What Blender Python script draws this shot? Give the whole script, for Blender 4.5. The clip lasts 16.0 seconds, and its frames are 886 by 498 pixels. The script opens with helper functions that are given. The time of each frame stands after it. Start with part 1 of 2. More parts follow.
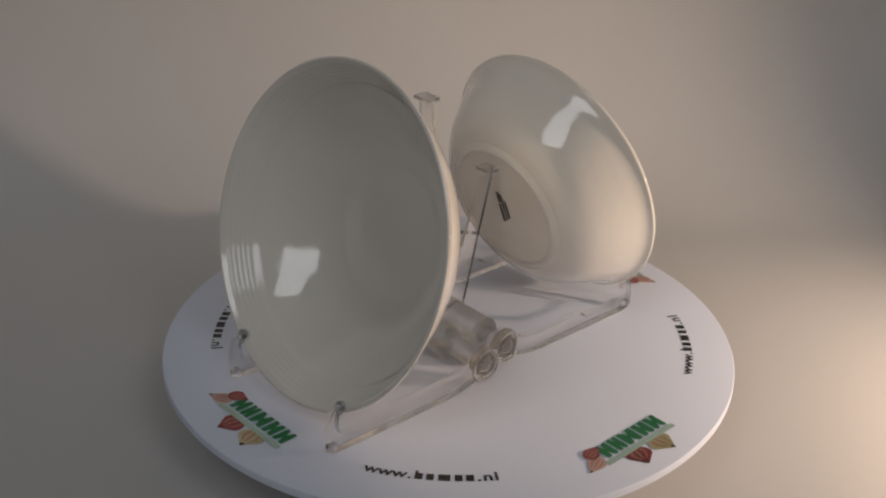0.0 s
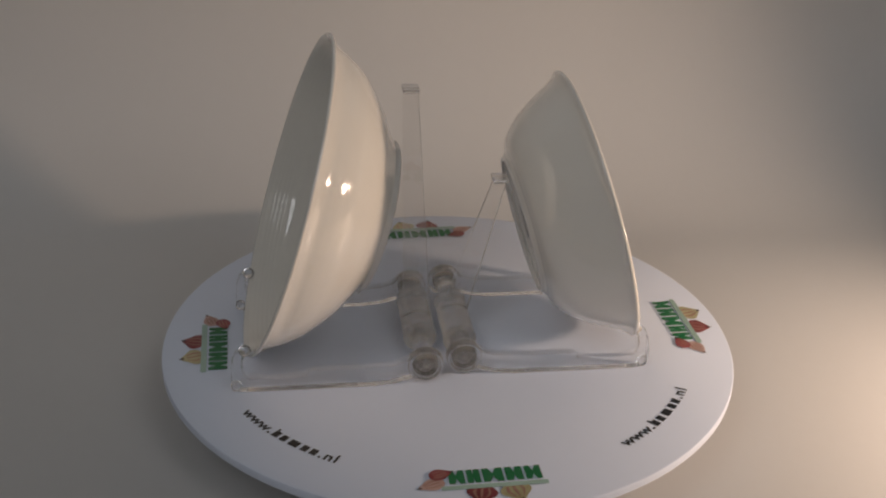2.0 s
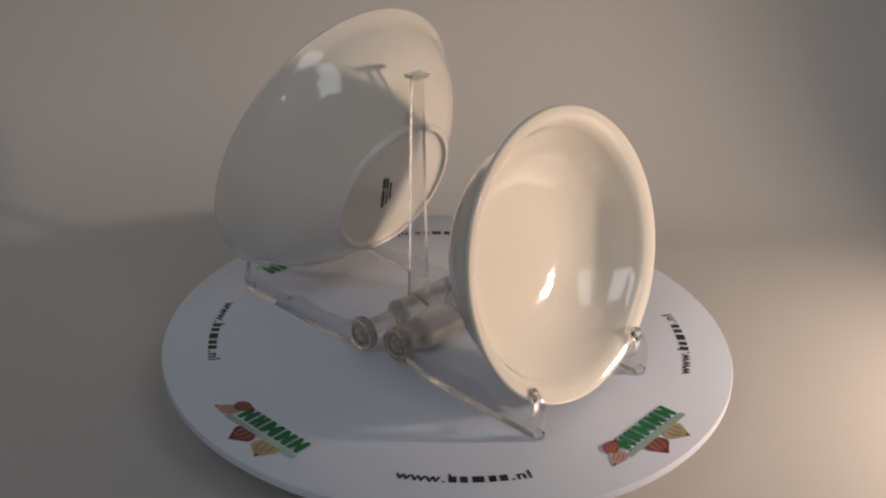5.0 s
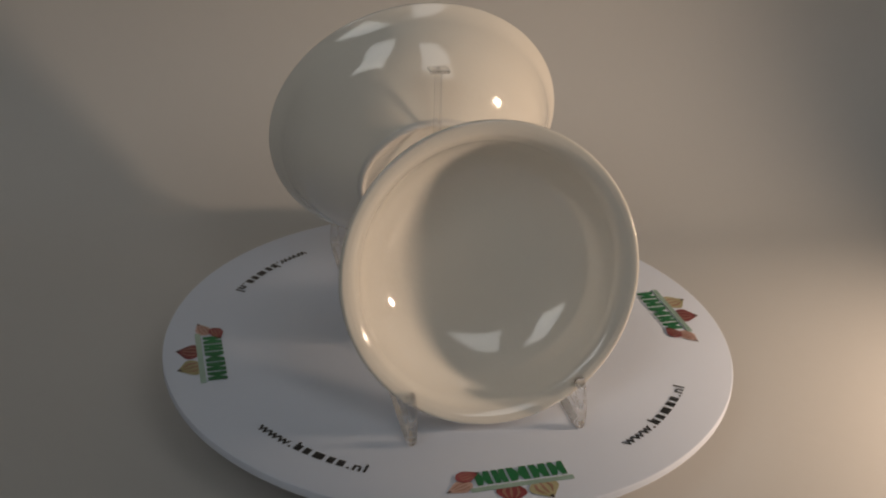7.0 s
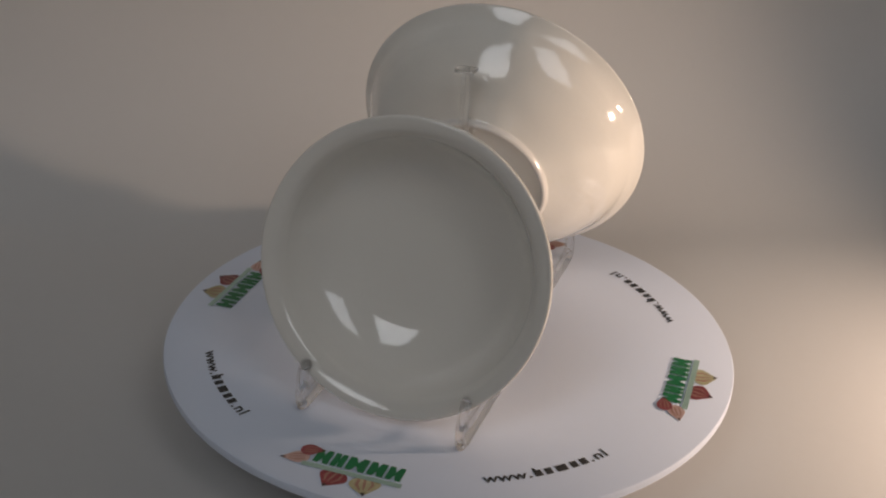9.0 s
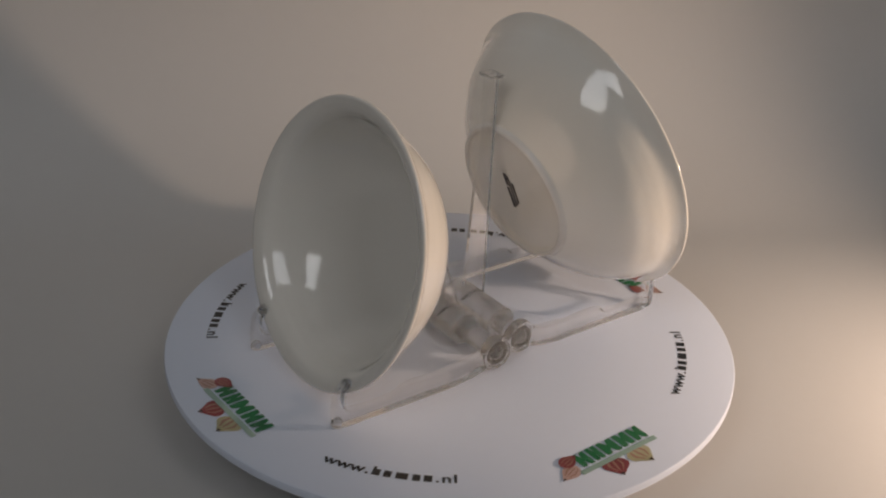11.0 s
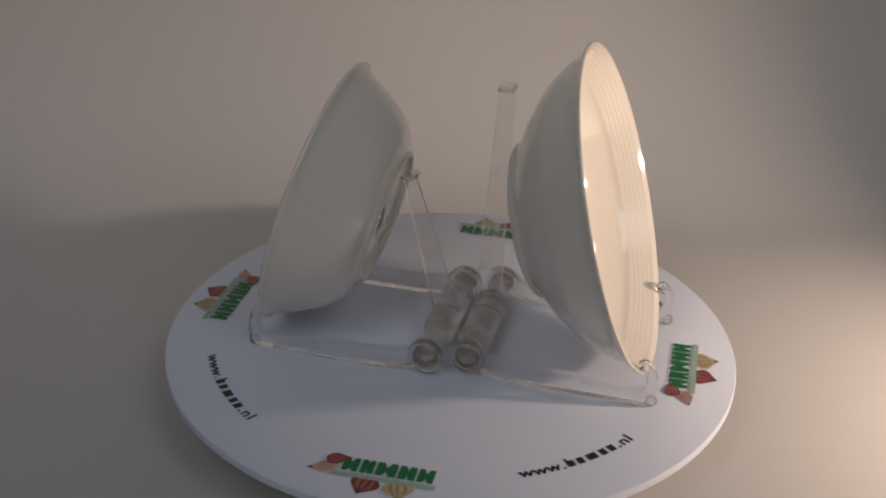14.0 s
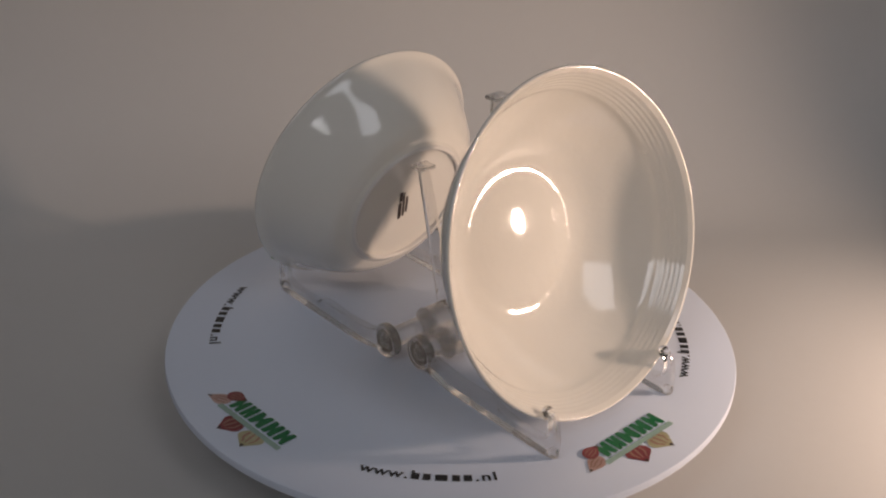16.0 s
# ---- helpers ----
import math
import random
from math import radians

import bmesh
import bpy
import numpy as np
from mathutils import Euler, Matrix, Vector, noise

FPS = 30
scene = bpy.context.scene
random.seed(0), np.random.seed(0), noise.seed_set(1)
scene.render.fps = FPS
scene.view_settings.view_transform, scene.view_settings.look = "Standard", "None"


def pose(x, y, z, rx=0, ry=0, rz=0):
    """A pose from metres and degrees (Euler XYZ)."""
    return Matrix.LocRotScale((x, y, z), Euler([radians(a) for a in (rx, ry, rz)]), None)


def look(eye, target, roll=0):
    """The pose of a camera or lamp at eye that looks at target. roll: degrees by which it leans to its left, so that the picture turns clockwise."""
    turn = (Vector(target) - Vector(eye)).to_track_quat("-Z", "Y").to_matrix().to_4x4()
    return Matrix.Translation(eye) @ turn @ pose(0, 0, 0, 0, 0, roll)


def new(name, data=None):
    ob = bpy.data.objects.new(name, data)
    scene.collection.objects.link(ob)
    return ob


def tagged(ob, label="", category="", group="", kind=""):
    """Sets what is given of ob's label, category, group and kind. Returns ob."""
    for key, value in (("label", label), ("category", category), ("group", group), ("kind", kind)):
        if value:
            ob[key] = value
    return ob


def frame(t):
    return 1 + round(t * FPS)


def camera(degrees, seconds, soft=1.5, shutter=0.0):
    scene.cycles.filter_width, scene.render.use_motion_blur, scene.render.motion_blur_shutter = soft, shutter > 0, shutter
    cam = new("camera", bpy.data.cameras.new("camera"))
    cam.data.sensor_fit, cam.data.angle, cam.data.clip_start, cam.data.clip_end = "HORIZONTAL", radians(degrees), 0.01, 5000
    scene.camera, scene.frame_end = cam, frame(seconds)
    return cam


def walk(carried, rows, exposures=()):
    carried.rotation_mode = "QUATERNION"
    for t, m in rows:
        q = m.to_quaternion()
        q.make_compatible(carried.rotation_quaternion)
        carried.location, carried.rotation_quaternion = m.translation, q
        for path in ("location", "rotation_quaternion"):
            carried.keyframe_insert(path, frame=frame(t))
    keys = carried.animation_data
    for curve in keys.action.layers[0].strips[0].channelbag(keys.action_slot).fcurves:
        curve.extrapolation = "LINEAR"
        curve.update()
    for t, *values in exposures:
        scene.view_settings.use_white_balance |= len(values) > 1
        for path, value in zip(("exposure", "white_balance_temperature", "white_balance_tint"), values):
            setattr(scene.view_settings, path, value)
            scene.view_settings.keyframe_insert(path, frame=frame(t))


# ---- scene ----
# The turntable's axis is the z axis; the paper lies at z = 0.
TOP = 0.040                       # height of the plate's upper face
SPEED = 16.8627                   # degrees a second, clockwise from above
cam = camera(40.87, 16.0, soft=2.2)
EYE = pose(0, -0.6555, TOP + 0.3940, 63.038, 0, 0.514) @ pose(0, 0, 0, 0, 0, 1.789)
walk(cam, [(0.0, EYE), (16.0, EYE)], [
    (0.0, -0.01, 6500, 10), (3.0, -0.04, 6550, 10), (4.0, -0.06, 6420, 10), (5.5, -0.14, 6550, 10), (6.5, -0.28, 6750, 7), (7.0, -0.33, 6820, 7), (7.5, -0.31, 6820, 7),
    (8.0, -0.17, 6750, 7), (8.5, -0.06, 6550, 10), (9.5, -0.04, 6430, 10), (12.0, -0.05, 6550, 10), (13.0, -0.09, 6520, 13), (14.5, -0.11, 6420, 11), (16.0, -0.10, 6450, 13)])

# ---- world and light ----
world = bpy.data.worlds.new("world")
scene.world = world
world.use_nodes = True
sky = world.node_tree.nodes.new("ShaderNodeTexSky")
sky.sky_type, sky.sun_disc = "NISHITA", False
sky.sun_elevation, sky.sun_rotation = radians(25), radians(200)
world.node_tree.links.new(sky.outputs[0], world.node_tree.nodes["Background"].inputs[0])
world.node_tree.nodes["Background"].inputs[1].default_value = 0.05

BULB = Vector((0.565, -0.087, 0.162))   # the warm reading lamp's bulb


def lamp(name, kind, m, power, colour, **sizes):
    data = bpy.data.lights.new(name, kind)
    data.energy, data.color = power, colour
    if kind == "AREA":
        data.shape, data.size, data.size_y = "RECTANGLE", sizes["x"], sizes["y"]
    else:
        data.shadow_soft_size = sizes["radius"]
    if kind == "SPOT":
        data.spot_size, data.spot_blend = radians(sizes["cone"]), sizes["blend"]
    ob = new(name, data)
    ob.matrix_world = m
    return ob


lamp("reading_lamp_light", "SPOT", look(BULB, BULB + Vector((-0.95, 0.20, -0.30))), 10.0, (1.0, 0.745, 0.575), radius=0.018, cone=112, blend=1.0)
ROOM_BACK, ROOM_SIDE, ROOM_FRONT, FLOOR, CEILING = -1.2, 2.4, 1.9, -0.75, 3.1
WINDOWS = [(-0.68, 0.88), (0.84, 0.88)]   # centre along the wall, width
SILL, LINTEL = 0.88, 2.68
for n, (wx, ww) in enumerate(WINDOWS):
    lamp("window_daylight", "AREA", look((wx, ROOM_BACK - 0.06, (SILL + LINTEL) / 2), (wx, 0, (SILL + LINTEL) / 2)), (9.1, 7.4)[n], (0.962, 0.962, 0.975), x=ww - 0.1, y=LINTEL - SILL - 0.1)


# ---- materials ----
def material(name, colour, rough=0.5, metal=0.0, bump=0.0, scale=200.0, vary=0.06, coat=0.0, second=None, **more):
    """A principled surface with grain and stains at two scales, in object space metres."""
    mat = bpy.data.materials.new(name)
    mat.use_nodes = True
    nt = mat.node_tree
    b = nt.nodes["Principled BSDF"]
    b.inputs["Roughness"].default_value, b.inputs["Metallic"].default_value = rough, metal
    b.inputs["Coat Weight"].default_value, b.inputs["Coat Roughness"].default_value = coat, 0.03
    for key, value in more.items():
        b.inputs[key.replace("_", " ")].default_value = value
    co = nt.nodes.new("ShaderNodeTexCoord")
    fine, broad = nt.nodes.new("ShaderNodeTexNoise"), nt.nodes.new("ShaderNodeTexNoise")
    fine.inputs["Scale"].default_value, broad.inputs["Scale"].default_value = scale, scale / 25
    fine.inputs["Detail"].default_value = broad.inputs["Detail"].default_value = 4
    for tex in (fine, broad):
        nt.links.new(co.outputs["Object"], tex.inputs["Vector"])
    mix = nt.nodes.new("ShaderNodeMath")
    mix.operation = "MULTIPLY_ADD"
    mix.inputs[1].default_value = 0.35
    nt.links.new(fine.outputs["Fac"], mix.inputs[0])
    nt.links.new(broad.outputs["Fac"], mix.inputs[2])
    ramp = nt.nodes.new("ShaderNodeValToRGB")
    ramp.color_ramp.elements[0].position, ramp.color_ramp.elements[1].position = 0.4, 0.95
    ramp.color_ramp.elements[0].color = (*[c * (1 - vary) for c in colour], 1)
    ramp.color_ramp.elements[1].color = (*(second or [min(1, c * (1 + vary)) for c in colour]), 1)
    nt.links.new(mix.outputs[0], ramp.inputs[0])
    nt.links.new(ramp.outputs[0], b.inputs["Base Color"])
    if bump:
        node = nt.nodes.new("ShaderNodeBump")
        node.inputs["Strength"].default_value, node.inputs["Distance"].default_value = bump, 0.001
        nt.links.new(mix.outputs[0], node.inputs["Height"])
        nt.links.new(node.outputs[0], b.inputs["Normal"])
    return mat


def clear_plastic(name, rough, tint, refract, wavy=0.15, shine=0.03):
    """Clear moulded acrylic with a slightly wavy, shiny skin: mostly looked straight through, the rest bent like glass."""
    mat = bpy.data.materials.new(name)
    mat.use_nodes = True
    nt = mat.node_tree
    nt.nodes.remove(nt.nodes["Principled BSDF"])
    co = nt.nodes.new("ShaderNodeTexCoord")
    tex = nt.nodes.new("ShaderNodeTexNoise")
    tex.inputs["Scale"].default_value, tex.inputs["Detail"].default_value = 140, 3
    nt.links.new(co.outputs["Object"], tex.inputs["Vector"])
    bump = nt.nodes.new("ShaderNodeBump")
    bump.inputs["Strength"].default_value, bump.inputs["Distance"].default_value = wavy, 0.002
    nt.links.new(tex.outputs["Fac"], bump.inputs["Height"])
    clear = nt.nodes.new("ShaderNodeBsdfTransparent")
    clear.inputs[0].default_value = (*tint, 1)
    skin = nt.nodes.new("ShaderNodeBsdfGlossy")
    skin.inputs["Roughness"].default_value = max(rough, 0.07)
    facing = nt.nodes.new("ShaderNodeLayerWeight")
    facing.inputs["Blend"].default_value = 0.5
    steep, fres = nt.nodes.new("ShaderNodeMath"), nt.nodes.new("ShaderNodeMath")
    steep.operation, steep.inputs[1].default_value = "POWER", 3.8
    fres.operation, fres.inputs[1].default_value, fres.inputs[2].default_value = "MULTIPLY_ADD", 0.6, shine
    nt.links.new(facing.outputs["Facing"], steep.inputs[0])
    nt.links.new(steep.outputs[0], fres.inputs[0])
    glass = nt.nodes.new("ShaderNodeBsdfGlass")
    glass.inputs["Color"].default_value = (*tint, 1)
    glass.inputs["IOR"].default_value, glass.inputs["Roughness"].default_value = 1.49, rough
    for node in (skin, facing, glass):
        nt.links.new(bump.outputs[0], node.inputs["Normal"])
    thin, mix = nt.nodes.new("ShaderNodeMixShader"), nt.nodes.new("ShaderNodeMixShader")
    nt.links.new(fres.outputs[0], thin.inputs[0])
    nt.links.new(clear.outputs[0], thin.inputs[1])
    nt.links.new(skin.outputs[0], thin.inputs[2])
    mix.inputs[0].default_value = refract
    nt.links.new(thin.outputs[0], mix.inputs[1])
    nt.links.new(glass.outputs[0], mix.inputs[2])
    nt.links.new(mix.outputs[0], nt.nodes["Material Output"].inputs["Surface"])
    return mat


PAPER = material("white_paper", (0.575, 0.563, 0.541), 0.75, bump=0.03, scale=120, vary=0.02)
PORCELAIN = material("glazed_porcelain", (0.845, 0.81, 0.735), 0.06, bump=1.0, scale=70, vary=0.012, coat=0.85, IOR=1.52)
PORCELAIN_FOOT = material("unglazed_porcelain", (0.78, 0.75, 0.70), 0.22, bump=0.03, scale=300, vary=0.04)
PLATE = material("white_laminate", (0.708, 0.768, 0.885), 0.45, bump=0.01, scale=150, vary=0.015)
PLATE_EDGE = material("white_plate_edge", (0.78, 0.76, 0.73), 0.5, bump=0.02, scale=250, vary=0.03)
BASE = material("turntable_base_plastic", (0.55, 0.55, 0.55), 0.45, bump=0.02, scale=200)
ACRYLIC = clear_plastic("clear_acrylic", 0.0, (0.997, 0.996, 0.995), 0.10, 0.05, 0.05)
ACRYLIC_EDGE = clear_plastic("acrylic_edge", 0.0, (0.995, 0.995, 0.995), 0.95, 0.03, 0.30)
# tint darkens the eyelet ring in place of internal reflection in clear plastic
RING_SHADE = clear_plastic("acrylic_ring_shade", 0.0, (0.85, 0.83, 0.80), 0.8, 0.02, 0.12)
ACRYLIC_HINGE = clear_plastic("hazy_acrylic", 0.0, (0.992, 0.990, 0.985), 0.75, 0.03, 0.12)
INK = material("black_ink", (0.012, 0.012, 0.013), 0.4, scale=400)
GREEN = material("green_ink", (0.006, 0.15, 0.045), 0.4, scale=400, vary=0.15)
PALE = material("pale_green_ink", (0.33, 0.47, 0.40), 0.4, scale=300, vary=0.2)
RED = material("red_onion_ink", (0.15, 0.012, 0.018), 0.4, scale=900, vary=0.3, second=(0.40, 0.08, 0.09))
YELLOW = material("yellow_onion_ink", (0.36, 0.31, 0.13), 0.4, scale=900, vary=0.25, second=(0.60, 0.56, 0.36))
PINK = material("pink_garlic_ink", (0.48, 0.26, 0.22), 0.4, scale=900, vary=0.25, second=(0.70, 0.52, 0.46))
VEIN = material("pale_vein_ink", (0.36, 0.19, 0.14), 0.4, scale=900, vary=0.3)
DARK = material("dark_stem_ink", (0.05, 0.03, 0.025), 0.4, scale=300, vary=0.3)
STAMP = material("brown_stamp_ink", (0.05, 0.035, 0.03), 0.4, scale=300, vary=0.3)
WALL = material("painted_wall", (0.13, 0.125, 0.115), 0.8, bump=0.05, scale=80)
CEIL = material("white_ceiling", (0.34, 0.33, 0.32), 0.85, bump=0.04, scale=60)
WOOD = material("floor_wood", (0.22, 0.14, 0.08), 0.5, bump=0.05, scale=30, vary=0.25)
FRAME = material("white_window_frame", (0.75, 0.75, 0.74), 0.4, scale=60)


# ---- mesh helpers ----
def mesh_of(name, bm, mat, smooth=True):
    bmesh.ops.recalc_face_normals(bm, faces=bm.faces)
    data = bpy.data.meshes.new(name)
    for f in bm.faces:
        f.smooth = smooth
    bm.to_mesh(data)
    bm.free()
    data.materials.append(mat)
    return data


def part(name, bm, mat, parent, label="", smooth=True):
    ob = new(name, mesh_of(name, bm, mat, smooth))
    ob.parent = parent
    if label:
        tagged(ob, label)
    if name in ("side_arm", "upright"):                     # edge faces get glassier acrylic to strengthen their bright and dark lines
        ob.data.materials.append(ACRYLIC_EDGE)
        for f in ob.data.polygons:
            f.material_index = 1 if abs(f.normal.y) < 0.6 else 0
    if mat in (ACRYLIC, ACRYLIC_HINGE, RING_SHADE):
        ob.modifiers.new("normals", "WEIGHTED_NORMAL")
    return ob


def block(bm, lo, hi, bevel=0.0):
    r = bmesh.ops.create_cube(bm, size=1)
    for v in r["verts"]:
        v.co = Vector([lo[i] + (v.co[i] + 0.5) * (hi[i] - lo[i]) for i in range(3)])
    if bevel:
        edges = list({e for v in r["verts"] for e in v.link_edges})
        bmesh.ops.bevel(bm, geom=edges, offset=bevel, segments=3, profile=0.5, affect="EDGES")
    return bm


def lathe(profile, steps=128):
    """A surface turned about z from (radius, height) points; ends at radius 0 close to a point."""
    bm = bmesh.new()
    rings = []
    for r, z in profile:
        if r < 1e-6:
            rings.append([bm.verts.new((0, 0, z))])
        else:
            rings.append([bm.verts.new((r * math.cos(2 * math.pi * i / steps), r * math.sin(2 * math.pi * i / steps), z)) for i in range(steps)])
    for a, b in zip(rings, rings[1:]):
        for i in range(steps):
            j = (i + 1) % steps
            vs = [a[i], a[j], b[j], b[i]] if len(a) > 1 and len(b) > 1 else ([a[0], b[j], b[i]] if len(a) == 1 else [a[i], a[j], b[0]])
            bm.faces.new(vs)
    return bm


def smooth_curve(points, per=6):
    """Catmull-Rom through (r, z) points."""
    pts = [Vector(p) for p in points]
    pts = [2 * pts[0] - pts[1]] + pts + [2 * pts[-1] - pts[-2]]
    out = []
    for p0, p1, p2, p3 in zip(pts, pts[1:], pts[2:], pts[3:]):
        for k in range(per):
            t = k / per
            out.append(0.5 * (2 * p1 + (p2 - p0) * t + (2 * p0 - 5 * p1 + 4 * p2 - p3) * t * t + (3 * p1 - p0 - 3 * p2 + p3) * t ** 3))
    return [tuple(p) for p in out] + [tuple(pts[-2])]


def slab(outline, y0, y1, bevel=0.0):
    """A closed outline in x and z, drawn out from y0 to y1."""
    bm = bmesh.new()
    a = [bm.verts.new((x, y0, z)) for x, z in outline]
    b = [bm.verts.new((x, y1, z)) for x, z in outline]
    f0, f1 = bm.faces.new(a), bm.faces.new(b[::-1])
    n = len(a)
    for i in range(n):
        bm.faces.new((a[i], b[i], b[(i + 1) % n], a[(i + 1) % n]))
    if bevel:
        bmesh.ops.bevel(bm, geom=list(f0.edges) + list(f1.edges), offset=bevel, segments=3, profile=0.5, affect="EDGES")
    return bm


def rod(r, y0, y1, x=0.0, z=0.0, bevel=0.0, steps=40):
    """A cylinder along y."""
    return slab([(x + r * math.cos(2 * math.pi * i / steps), z + r * math.sin(2 * math.pi * i / steps)) for i in range(steps)], y0, y1, bevel)


def flat_ring(r0, r1, y0, y1, z, steps=40):
    """A flat ring about the y direction."""
    bm = bmesh.new()
    rings = [[bm.verts.new((r * math.cos(2 * math.pi * i / steps), y, z + r * math.sin(2 * math.pi * i / steps))) for i in range(steps)] for r, y in ((r0, y0), (r1, y0), (r1, y1), (r0, y1))]
    for a, b in zip(rings, rings[1:] + rings[:1]):
        for i in range(steps):
            bm.faces.new((a[i], a[(i + 1) % steps], b[(i + 1) % steps], b[i]))
    return bm


# ---- setting ----
def setting():
    # paper sweep: flat, then curved up behind the turntable, turned a little
    prof = [(-0.95, 0.0), (-0.5, 0.0), (-0.1, 0.0), (0.17, 0.0)]
    R0, Y0 = 0.155, 0.185
    prof += [(Y0 + R0 * math.sin(a), R0 - R0 * math.cos(a)) for a in [radians(90 * k / 14) for k in range(15)]]
    prof += [(Y0 + R0, z) for z in (0.2, 0.4, 0.6, 0.85)]
    bm = bmesh.new()
    rows = [[bm.verts.new((x, y, z)) for y, z in prof] for x in np.linspace(-0.95, 0.95, 9)]
    for a, b in zip(rows, rows[1:]):
        for i in range(len(prof) - 1):
            bm.faces.new((a[i], b[i], b[i + 1], a[i + 1]))
    ob = new("backdrop", mesh_of("backdrop", bm, PAPER))
    ob.matrix_world = pose(0, 0.02, 0, 0, 0, 8)
    m = ob.modifiers.new("thickness", "SOLIDIFY")
    m.thickness, m.offset = 0.0006, -1
    tagged(ob, "seamless off-white paper sweep curving up behind the turntable", "backdrop", kind="structure")
    # table under it
    table = new("table")
    tagged(table, "plain wooden table under the white paper sweep", "table")
    part("tabletop", block(bmesh.new(), (-1.1, -1.1, -0.036), (1.1, 0.9, -0.002), 0.004), WOOD, table)
    for sx in (-1.0, 1.0):
        for sy in (-1.0, 0.8):
            part("leg", block(bmesh.new(), (sx - 0.03, sy - 0.03, FLOOR), (sx + 0.03, sy + 0.03, -0.036), 0.004), WOOD, table)
    # room
    T = 0.12
    S, B, F = ROOM_SIDE, ROOM_BACK, ROOM_FRONT
    tagged(new("floor", mesh_of("floor", block(bmesh.new(), (-S - T, B - T, FLOOR - 0.1), (S + T, F + T, FLOOR)), WOOD, False)), "brown wooden floor", "floor", kind="structure")
    tagged(new("ceiling", mesh_of("ceiling", block(bmesh.new(), (-S - T, B - T, CEILING), (S + T, F + T, CEILING + 0.1)), CEIL, False)), "white ceiling", "ceiling", kind="structure")
    for name, lo, hi in (("wall_east", (S, B, FLOOR), (S + T, F, CEILING)), ("wall_west", (-S - T, B, FLOOR), (-S, F, CEILING)), ("wall_north", (-S - T, F, FLOOR), (S + T, F + T, CEILING))):
        tagged(new(name, mesh_of(name, block(bmesh.new(), lo, hi), WALL, False)), "plain painted wall", "wall", kind="structure")
    bm = bmesh.new()
    xs = [-S - T] + [e for wx, ww in WINDOWS for e in (wx - ww / 2, wx + ww / 2)] + [S + T]
    block(bm, (xs[0], B - T, FLOOR), (xs[-1], B, SILL))
    block(bm, (xs[0], B - T, LINTEL), (xs[-1], B, CEILING))
    for a, b in ((xs[0], xs[1]), (xs[2], xs[3]), (xs[4], xs[5])):
        block(bm, (a, B - T, SILL), (b, B, LINTEL))
    tagged(new("wall_south", mesh_of("wall_south", bm, WALL, False)), "plain painted wall with two window openings", "wall", kind="structure")
    for k, (wx, ww) in enumerate(WINDOWS):
        win = new("window_%d" % (k + 1))
        tagged(win, "white framed window letting in daylight", "window", kind="structure")
        for name, lo, hi in (("frame_side", (wx - ww / 2, B - 0.05, SILL), (wx - ww / 2 + 0.05, B - 0.01, LINTEL)), ("frame_side", (wx + ww / 2 - 0.05, B - 0.05, SILL), (wx + ww / 2, B - 0.01, LINTEL)),
                             ("frame_top", (wx - ww / 2 + 0.05, B - 0.05, LINTEL - 0.05), (wx + ww / 2 - 0.05, B - 0.01, LINTEL)), ("window_sill", (wx - ww / 2 + 0.05, B - 0.05, SILL), (wx + ww / 2 - 0.05, B + 0.03, SILL + 0.04))):
            part(name, block(bmesh.new(), lo, hi, 0.004), FRAME, win)


setting()

# ---- turntable ----
TILT = Matrix(((1, 0, -0.00633, 0), (0, 1, 0.00462, 0), (0.00633, -0.00462, 1, 0), (0, 0, 0, 1))).to_quaternion().to_matrix().to_4x4()
OFF = Vector((0.0018, -0.0001, 0))    # the plate sits slightly off its axis
DISC_R, DISC_T = 0.1795, 0.006


def letter_mesh(text, size):
    data = bpy.data.curves.new("letter", "FONT")
    data.body, data.size, data.align_x, data.offset, data.resolution_u = text, size, "CENTER", size * 0.022, 3
    ob = new("letter", data)
    got = bpy.data.meshes.new_from_object(ob)
    bpy.data.objects.remove(ob)
    return got


def web_address(parent, start, end):
    """Curved line of print: a short bold prefix and suffix, and plain blocks for the name between."""
    items = [("w", 1.25), ("w", 1.25), ("w", 1.25), (".", 0.55), ("tall", 1.0), ("low", 0.95), ("wide", 1.5), ("low", 0.95), ("low", 1.0), (".", 0.55), ("n", 1.0), ("l", 0.5)]
    total = sum(w for _, w in items)
    r, size, at = 0.1520, 0.0098, 0.0
    cell = radians(end - start) / total * r
    for what, w in items:
        bm = bmesh.new()
        ang = radians(start + (end - start) * (at + w / 2) / total)
        at += w
        m = Matrix.Translation(OFF + Vector((r * math.cos(ang), r * math.sin(ang), 0.0002))) @ Matrix.Rotation(ang + math.pi / 2, 4, "Z")
        if what in ("w", ".", "n", "l"):
            me = letter_mesh(what, size)
            me.transform(m @ Matrix.Diagonal((1.15, 1, 1, 1)))
            bm.from_mesh(me)
            bpy.data.meshes.remove(me)
        else:
            h = 0.0073 if what == "tall" else 0.0053
            x = cell * w * 0.34
            bm.faces.new([bm.verts.new(m @ Vector(c)) for c in ((-x, 0, 0), (x, 0, 0), (x, 0.0053, 0), (-0.2 * x, 0.0053, 0), (-0.35 * x, h, 0), (-x, h, 0))])
        part("printed_letter" if what in "wnl" else "printed_bar", bm, INK, parent, smooth=False)


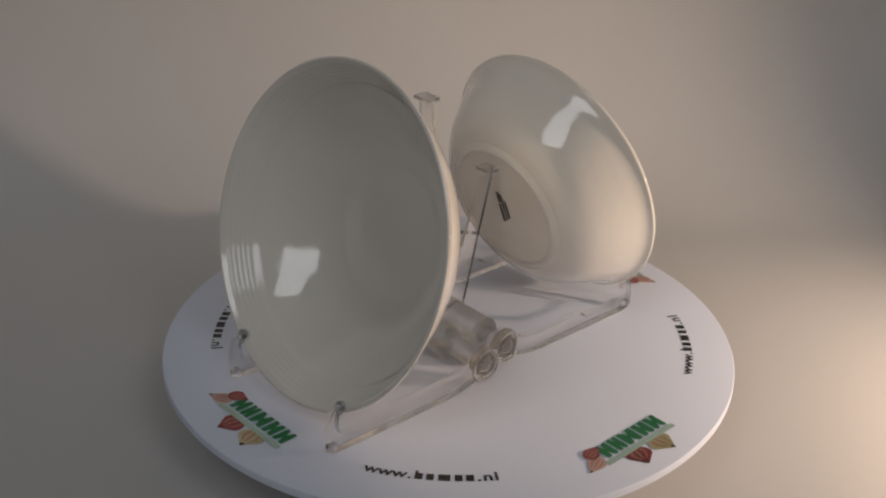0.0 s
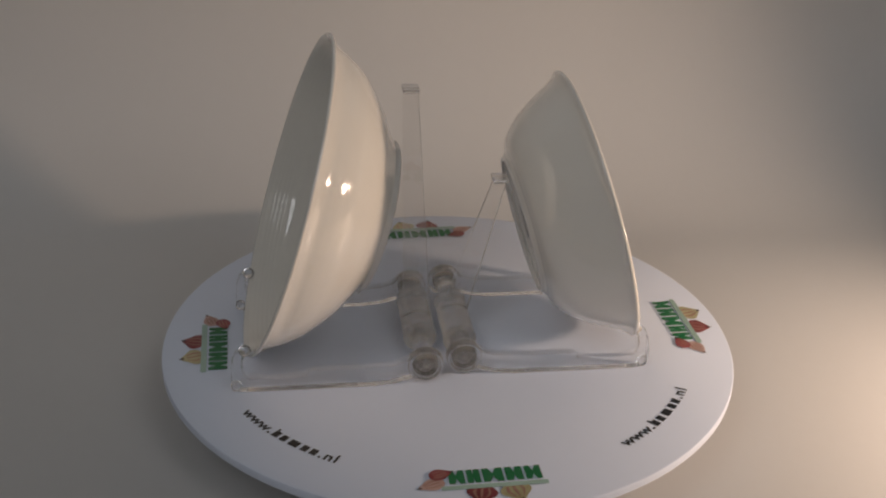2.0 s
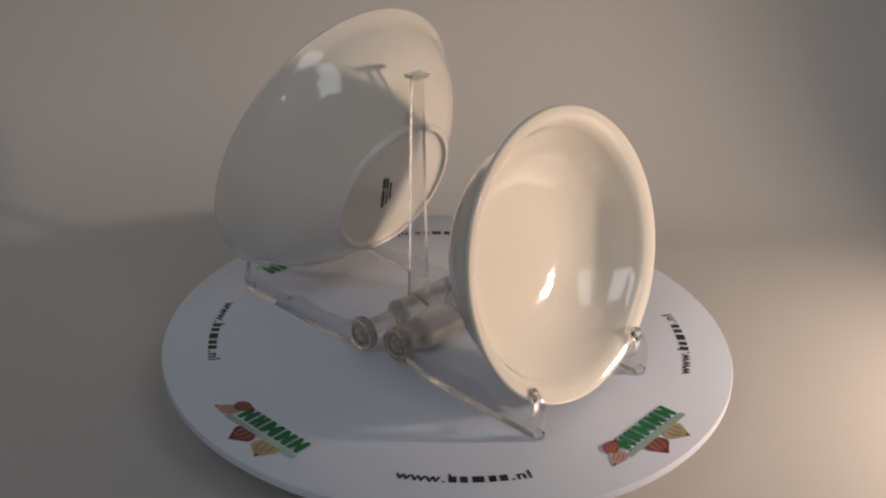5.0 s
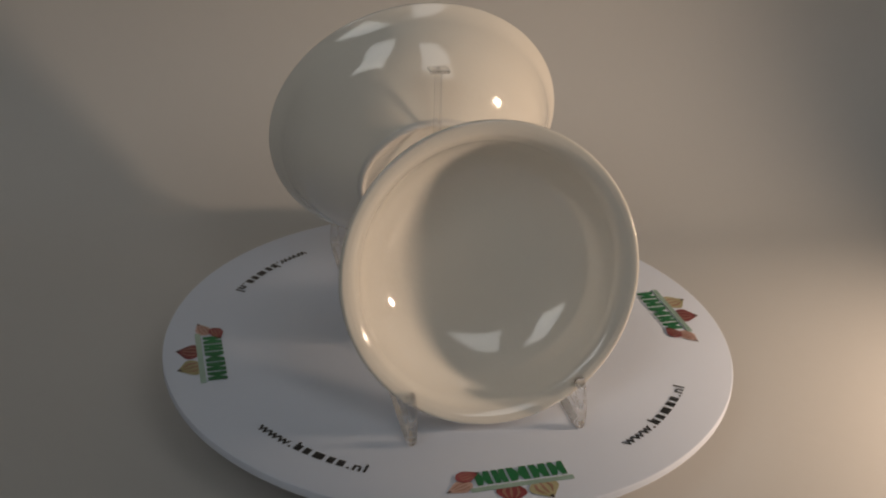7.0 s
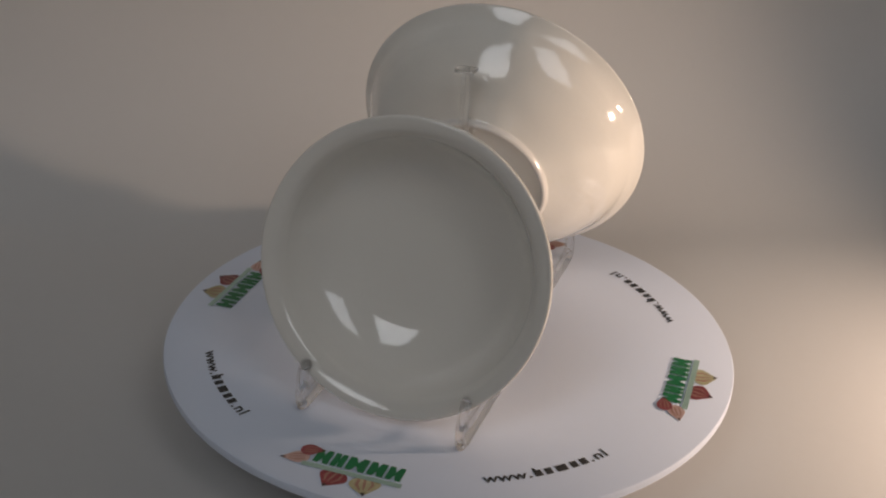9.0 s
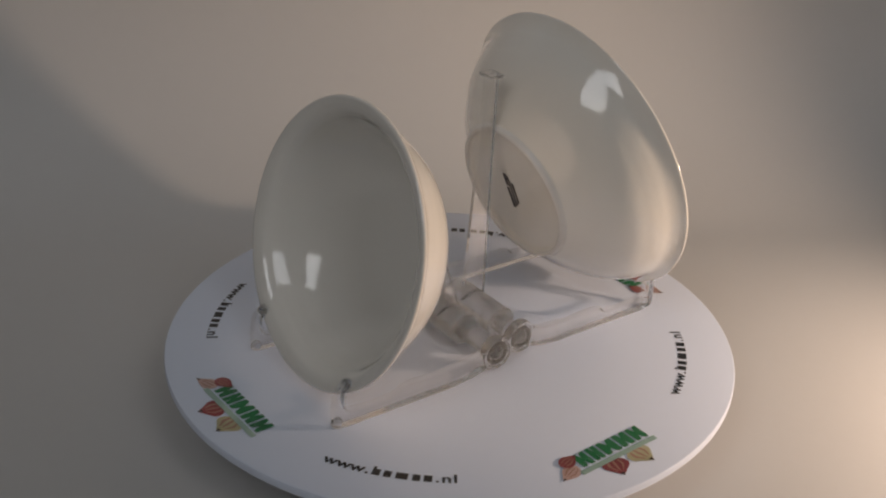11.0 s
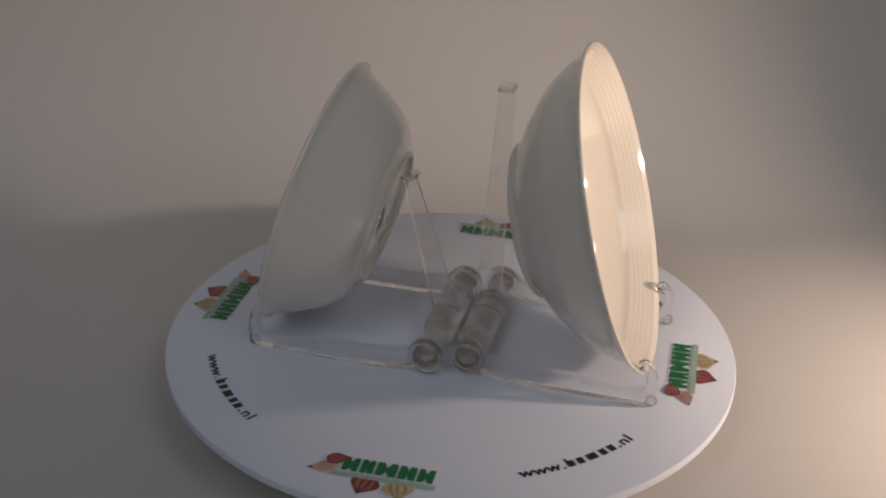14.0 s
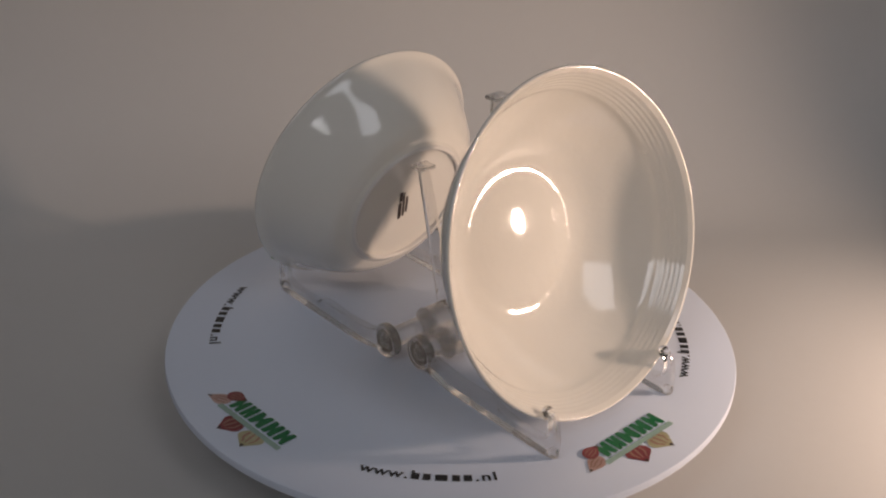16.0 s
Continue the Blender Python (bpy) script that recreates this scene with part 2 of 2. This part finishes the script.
def bulb(parent, name, m, w, h, mat):
    """A printed onion: a round belly drawn out to a point."""
    bm = bmesh.new()
    ring = []
    for k in range(40):
        a = 2 * math.pi * k / 40
        c, s = math.cos(a), math.sin(a)
        ring.append(bm.verts.new(m @ Vector((w * c * (1 - 0.25 * max(0, -s) ** 2), h * (s if s > 0 else s * (1 + 0.45 * max(0, -s) ** 6)), 0))))
    bm.faces.new(ring)
    ob = part(name, bm, mat, parent, smooth=False)
    tip = bmesh.new()
    tip.faces.new([tip.verts.new(m @ Vector(c)) for c in ((-w * 0.16, -h * 1.15, 0.0001), (w * 0.16, -h * 1.15, 0.0001), (w * 0.04, -h * 1.6, 0.0001), (-w * 0.04, -h * 1.6, 0.0001))])
    part("stem", tip, DARK, parent, smooth=False)
    for k, (u0, u1) in enumerate(((-0.62, -0.40), (-0.12, 0.06), (0.42, 0.58))):       # pale veins from neck to root
        vein = bmesh.new()
        vein.faces.new([vein.verts.new(m @ Vector((w * u, h * v, 0.0001))) for u, v in ((u0 * 0.5, -0.85), (u1 * 0.5, -0.85), (u1, -0.1), (u1 * 0.8, 0.62), (u0 * 0.8, 0.62), (u0, -0.1))])
        part("vein", vein, VEIN, parent, smooth=False)
    return ob


def patch(m, x0, x1, y0, y1, z, slant=0.0):
    bm = bmesh.new()
    bm.faces.new([bm.verts.new(m @ Vector(c)) for c in ((x0, y0, z), (x1, y0, z), (x1 + slant, y1, z), (x0 + slant, y1, z))])
    return bm


def logo(parent, mid):
    """A printed emblem: five green blocks over a pale bar, with onions round it."""
    ang = radians(mid)
    r = 0.1518
    m = Matrix.Translation(OFF + Vector((r * math.cos(ang), r * math.sin(ang), 0.0002))) @ Matrix.Rotation(ang + math.pi / 2, 4, "Z")
    L = 0.0258
    base = part("logo", patch(m, -L - 0.004, L + 0.0015, -0.0058, -0.0024, 0.0003), PALE, parent, "green printed emblem with red and yellow onions", False)
    x = -L
    for w, cut in ((0.0100, 0.25), (0.0085, 0.12), (0.0124, 0.3), (0.0106, 0.2), (0.0101, 0.28)):
        g, mid_x, d = 0.0007, w / 2, w * cut * 0.55
        bm = bmesh.new()
        lo, hi = -0.0012, 0.0102
        cs = ((g, lo), (mid_x - d, lo), (mid_x, lo + 0.0044), (mid_x + d, lo), (w - g, lo), (w - g, hi), (mid_x + d, hi), (mid_x, hi - 0.0044), (mid_x - d, hi), (g, hi))
        bm.faces.new([bm.verts.new(m @ Vector((x + a, b, 0.0004))) for a, b in cs])
        part("green_block", bm, GREEN, base, smooth=False)
        x += w
    bulb(base, "red_bulb", m @ pose(-0.0092, -0.0092, 0.0001, 0, 0, -14), 0.0082, 0.0060, RED)
    bulb(base, "yellow_bulb", m @ pose(0.0088, -0.0094, 0.00015, 0, 0, 14), 0.0086, 0.0060, YELLOW)
    bulb(base, "red_bulb", m @ pose(-0.0298, 0.0075, 0.0005, 0, 0, 105), 0.0046, 0.0054, RED)
    bulb(base, "pink_bulb", m @ pose(-0.0335, 0.0000, 0.0002, 0, 0, -70), 0.0050, 0.0062, PINK)
    return base


def turntable():
    ob = new("turntable")
    tagged(ob, "round white printed turntable plate slowly turning", "turntable")
    e = 0.0012
    bm = lathe([(0, 0), (0.09, 0), (DISC_R - e, 0), (DISC_R - e * 0.3, -e * 0.3), (DISC_R, -e), (DISC_R, -DISC_T + e), (DISC_R - e, -DISC_T), (0.05, -DISC_T), (0, -DISC_T)], 192)
    bm.transform(Matrix.Translation((-0.0004, -0.0009, 0)))
    plate = part("plate", bm, PLATE, ob, "white laminated round plate")
    plate.modifiers.new("edges", "EDGE_SPLIT").split_angle = radians(40)
    for a, b in ((252.6, 280.6), (344.4, 12.6 + 360), (70.3, 99.1), (162.0, 190.8)):
        web_address(ob, a, b)
    for mid in (313.6, 44.3, 134.7, 224.2):
        logo(ob, mid)
    base = new("motor_housing", mesh_of("motor_housing", lathe([(0, 0.0005), (0.118, 0.0005), (0.12, 0.003), (0.112, 0.026), (0.108, 0.029), (0.03, 0.030), (0.03, 0.0322), (0, 0.0322)], 96), BASE))
    tagged(base, "low grey plastic motor housing under the turning plate", "motor housing")
    return ob


# ---- bowls ----
def bowl(name, label, outer, inner, foot_r, depth, lip):
    """outer, inner: (distance behind the rim plane, radius) in mm. Local z looks out of the bowl, origin in the rim's plane."""
    ob = new(name)
    tagged(ob, label, "bowl")
    out = smooth_curve([(r / 1000, -a / 1000) for a, r in outer])
    inn = smooth_curve([(r / 1000, -a / 1000) for a, r in inner])
    part("bowl_body", lathe(out[::-1] + lip + inn, 160), PORCELAIN, ob)
    fr, d = foot_r / 1000, depth / 1000
    part("foot_ring", lathe([(fr - 0.0034, -d + 0.0030), (fr - 0.0032, -d + 0.0006), (fr - 0.0024, -d - 0.0004), (fr - 0.0010, -d - 0.0003), (fr + 0.0001, -d + 0.0008), (fr + 0.0008, -d + 0.004)], 128), PORCELAIN_FOOT, ob)
    return ob


def stamp(parent, z, x, y, turn, w, h):
    """An unreadable maker's mark: short dark bars."""
    bm = bmesh.new()
    m = pose(x, y, z, 180, 0, turn)
    for k, (a, b, lo, hi) in enumerate(((-1, 0.2, 0.35, 1.0), (0.3, 1.0, 0.2, 0.9), (-0.9, 0.9, -0.3, 0.1), (-0.7, 0.5, -1.0, -0.55))):
        bm.faces.new([bm.verts.new(m @ Vector(c)) for c in ((a * w, lo * h, 0.0003), (b * w, lo * h, 0.0003), (b * w, hi * h, 0.0003), (a * w, hi * h, 0.0003))])
    part("maker_mark", bm, STAMP, parent, "small dark printed maker's mark", False)


def bowl_pose(u, v, z, tilt, yaw, sign):
    """Axis along sign * u, tilted up and yawed (degrees), in the stands' own frame."""
    t, w = radians(tilt), radians(yaw)
    n = Vector((sign * math.cos(t) * math.cos(w), math.cos(t) * math.sin(w), math.sin(t)))
    up = (Vector((0, 0, 1)) - n * n.z).normalized()
    side = up.cross(n)
    m = Matrix((side, up, n)).transposed().to_4x4()
    m.translation = (u, v, z)
    return m


def big_bowl():
    outer = [(1.5, 97.9), (5, 94.3), (9, 91.3), (14, 88.8), (20, 85.3), (28, 79.3), (40, 66.4), (48.6, 54), (51.6, 49.6), (53.2, 47.7), (55.4, 46.8), (56.4, 46.0), (56.2, 44.4)]
    outer += [(54.4, 43.0), (53.4, 38), (53.2, 18), (53.2, 0)]
    ridge = []
    for k in range(29):                                     # fine turned ridges inside the rim
        a = 2.5 + k * 0.5
        ridge.append((a, 95.0 - 0.62 * (a - 1) - 0.06 * math.sin(2 * math.pi * k / 5) * min(1, k / 5, (28 - k) / 5)))
    inner = [(1.0, 95.6)] + ridge + [(22, 82.3), (33, 72.2), (41.8, 61.2), (46.4, 53.8), (48.9, 47.2), (50.1, 41.0)]
    inner += [(48.2 + 2.1 * (rad / 36) ** 2 - 0.25 * (rad / 36) ** 6, rad) for rad in (34, 29, 24, 18, 12, 8, 4, 0)]   # the floor rises slightly to its middle
    lip = [(0.0977, -0.0006), (0.0971, 0.0), (0.0962, -0.0002)]
    ob = bowl("large_bowl", "large white glazed porcelain bowl propped upright on a stand", outer, inner, 47, 56.5, lip)
    stamp(ob, -0.0532, 0.004, -0.002, 78, 0.0125, 0.0042)
    return ob


def small_bowl():
    outer = [(2.0, 84.9), (4.5, 81.9), (8, 79.4), (14, 76.2), (23, 71.2), (33, 64.3), (41, 55.8), (43.9, 49.6), (45.0, 46.2), (46.2, 44.4), (46.6, 42.6)]
    outer += [(45.6, 40), (44.8, 33), (44.6, 15), (44.6, 0)]
    inner = [(0.0, 82.0), (0.9, 79.4), (3.0, 76.2), (7, 73.5), (11.5, 71.6), (18, 68.2), (26.5, 62.0), (33.2, 53.8), (37.7, 44.5), (40.0, 34.5), (40.8, 24), (41.0, 12), (41.0, 0)]
    lip = [(0.0848, -0.0006), (0.0842, 0.0003), (0.0832, 0.0003)]
    ob = bowl("small_bowl", "small white glazed porcelain bowl propped upright on a stand", outer, inner, 43.8, 47.4, lip)
    stamp(ob, -0.0446, 0.002, -0.001, 82, 0.0110, 0.0038)
    return ob


# ---- plate stands ----
def bead(x, y, z, r, ry):
    """A rounded blob, thinner along y."""
    bm = bmesh.new()
    bmesh.ops.create_uvsphere(bm, u_segments=20, v_segments=12, radius=1.0)
    for v in bm.verts:
        v.co = Vector((x + v.co.x * r, y + v.co.y * ry, z + v.co.z * r))
    return bm


def collar(x, y, z, r, thick, steps=36, sides=10):
    """A round moulded ring about the y direction."""
    bm = bmesh.new()
    rings = []
    for i in range(steps):
        a = 2 * math.pi * i / steps
        rings.append([bm.verts.new((x + (r + thick * math.cos(b)) * math.cos(a), y + thick * math.sin(b), z + (r + thick * math.cos(b)) * math.sin(a))) for b in [2 * math.pi * k / sides for k in range(sides)]])
    for a, b in zip(rings, rings[1:] + rings[:1]):
        for k in range(sides):
            bm.faces.new((a[k], a[(k + 1) % sides], b[(k + 1) % sides], b[k]))
    return bm


def plate_stand(label, sign, height, lean, mid):
    """A folding stand: two side arms with hooks, a hinge and an upright. x runs from the hinge to the hooks."""
    ob = new("plate_stand")
    tagged(ob, label, "plate stand", group="plate stands")
    hz, hr = 0.0128, 0.0108
    out = []
    for k in range(22):                                     # round knuckle at the hinge
        a = radians(50 + (310 - 50) * k / 21)
        out.append((hr * math.cos(a), hz + hr * math.sin(a)))
    out += [(0.012, 0.0030), (0.020, 0.0006), (0.030, 0.0), (0.106, 0.0)]
    out += [(0.1135 + 0.0035 * math.sin(radians(a)) - 0.0035, 0.0035 - 0.0035 * math.cos(radians(a))) for a in (20, 45, 70, 90)]
    out += [(0.1140, 0.012), (0.1132, 0.020), (0.1112, 0.0255), (0.1080, 0.0280), (0.1045, 0.0278), (0.1030, 0.0262), (0.1048, 0.0245), (0.1072, 0.0220), (0.1080, 0.0165), (0.1070, 0.0112), (0.1040, 0.0086), (0.0900, 0.0080),
            (0.0710, 0.0080), (0.0695, 0.0088), (0.0686, 0.0110), (0.0676, 0.0127), (0.0650, 0.0127), (0.0635, 0.0119), (0.040, 0.0121), (0.018, 0.0128), (0.0105, 0.0155)]
    for y in (-0.0485, 0.0485):
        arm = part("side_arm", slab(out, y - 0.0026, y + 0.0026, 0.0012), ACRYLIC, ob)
        part("hook_tip", bead(0.1052, y, 0.0266, 0.0036, 0.0030), ACRYLIC_EDGE, arm)
        part("hook_foot", bead(0.1112, y, 0.0030, 0.0034, 0.0030), ACRYLIC_EDGE, arm)
        part("hinge_cap", bead(0, y, hz, 0.0042, 0.0046), ACRYLIC_EDGE, arm)
        # added ring: the eyelet's dark internal reflection as a tinted piece
        part("hinge_ring_shade", flat_ring(0.0048, 0.0076, y - 0.0030, y + 0.0030, hz), RING_SHADE, arm)
        part("collar", collar(0, y + (0.0024 if y > 0 else -0.0024), hz, 0.0094, 0.0012), ACRYLIC_EDGE, arm)
    part("hinge_rod", rod(0.0062, -0.0458, 0.0458, 0, hz, 0.0006), ACRYLIC_HINGE, ob)
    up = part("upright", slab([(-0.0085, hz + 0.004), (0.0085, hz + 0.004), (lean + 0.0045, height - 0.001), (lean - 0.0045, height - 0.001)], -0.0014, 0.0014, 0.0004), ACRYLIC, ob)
    part("barrel", rod(0.0100, -0.0300, 0.0170, 0, hz, 0.0012), ACRYLIC_HINGE, up)
    for y in (-0.0300, 0.0170):
        part("barrel_rim", collar(0, y, hz, 0.0090, 0.0013), ACRYLIC_EDGE, up)
    part("end_tab", block(bmesh.new(), (lean - 0.0048, -0.0062, height - 0.001), (lean + 0.0048, 0.0062, height + 0.0012), 0.0006), ACRYLIC_HINGE, up)
    return ob


AXIS = 42.2                         # the stands' common direction on the plate
FRAME_UV = pose(0, 0, 0, 0, 0, AXIS)
table_top = turntable()
large = big_bowl()
small = small_bowl()
stand_a = plate_stand("clear acrylic folding plate stand holding the large bowl", -1, 0.1665, 0.006, -6)
stand_b = plate_stand("clear acrylic folding plate stand holding the small bowl", 1, 0.1065, 0.026, 1)

MOVING = [
    (table_top, Matrix.Identity(4)),
    (large, FRAME_UV @ bowl_pose(-0.1013, -0.0050, 0.1030, 17.3, -1.0, -1)),
    (small, FRAME_UV @ bowl_pose(0.0881, 0.0009, 0.0884, 15.6, 0.9, 1)),
    (stand_a, FRAME_UV @ pose(-0.0220, -0.0065, 0.0004, 0, 0, 180)),
    (stand_b, FRAME_UV @ pose(0.0020, 0.0005, 0.0004, 0, 0, 0)),
]


def motions():
    for ob, rest in MOVING:
        walk(ob, [(t, pose(0, 0, TOP, 0, 0, -SPEED * t) @ TILT @ rest) for t in [k * 0.5 for k in range(33)]])


motions()
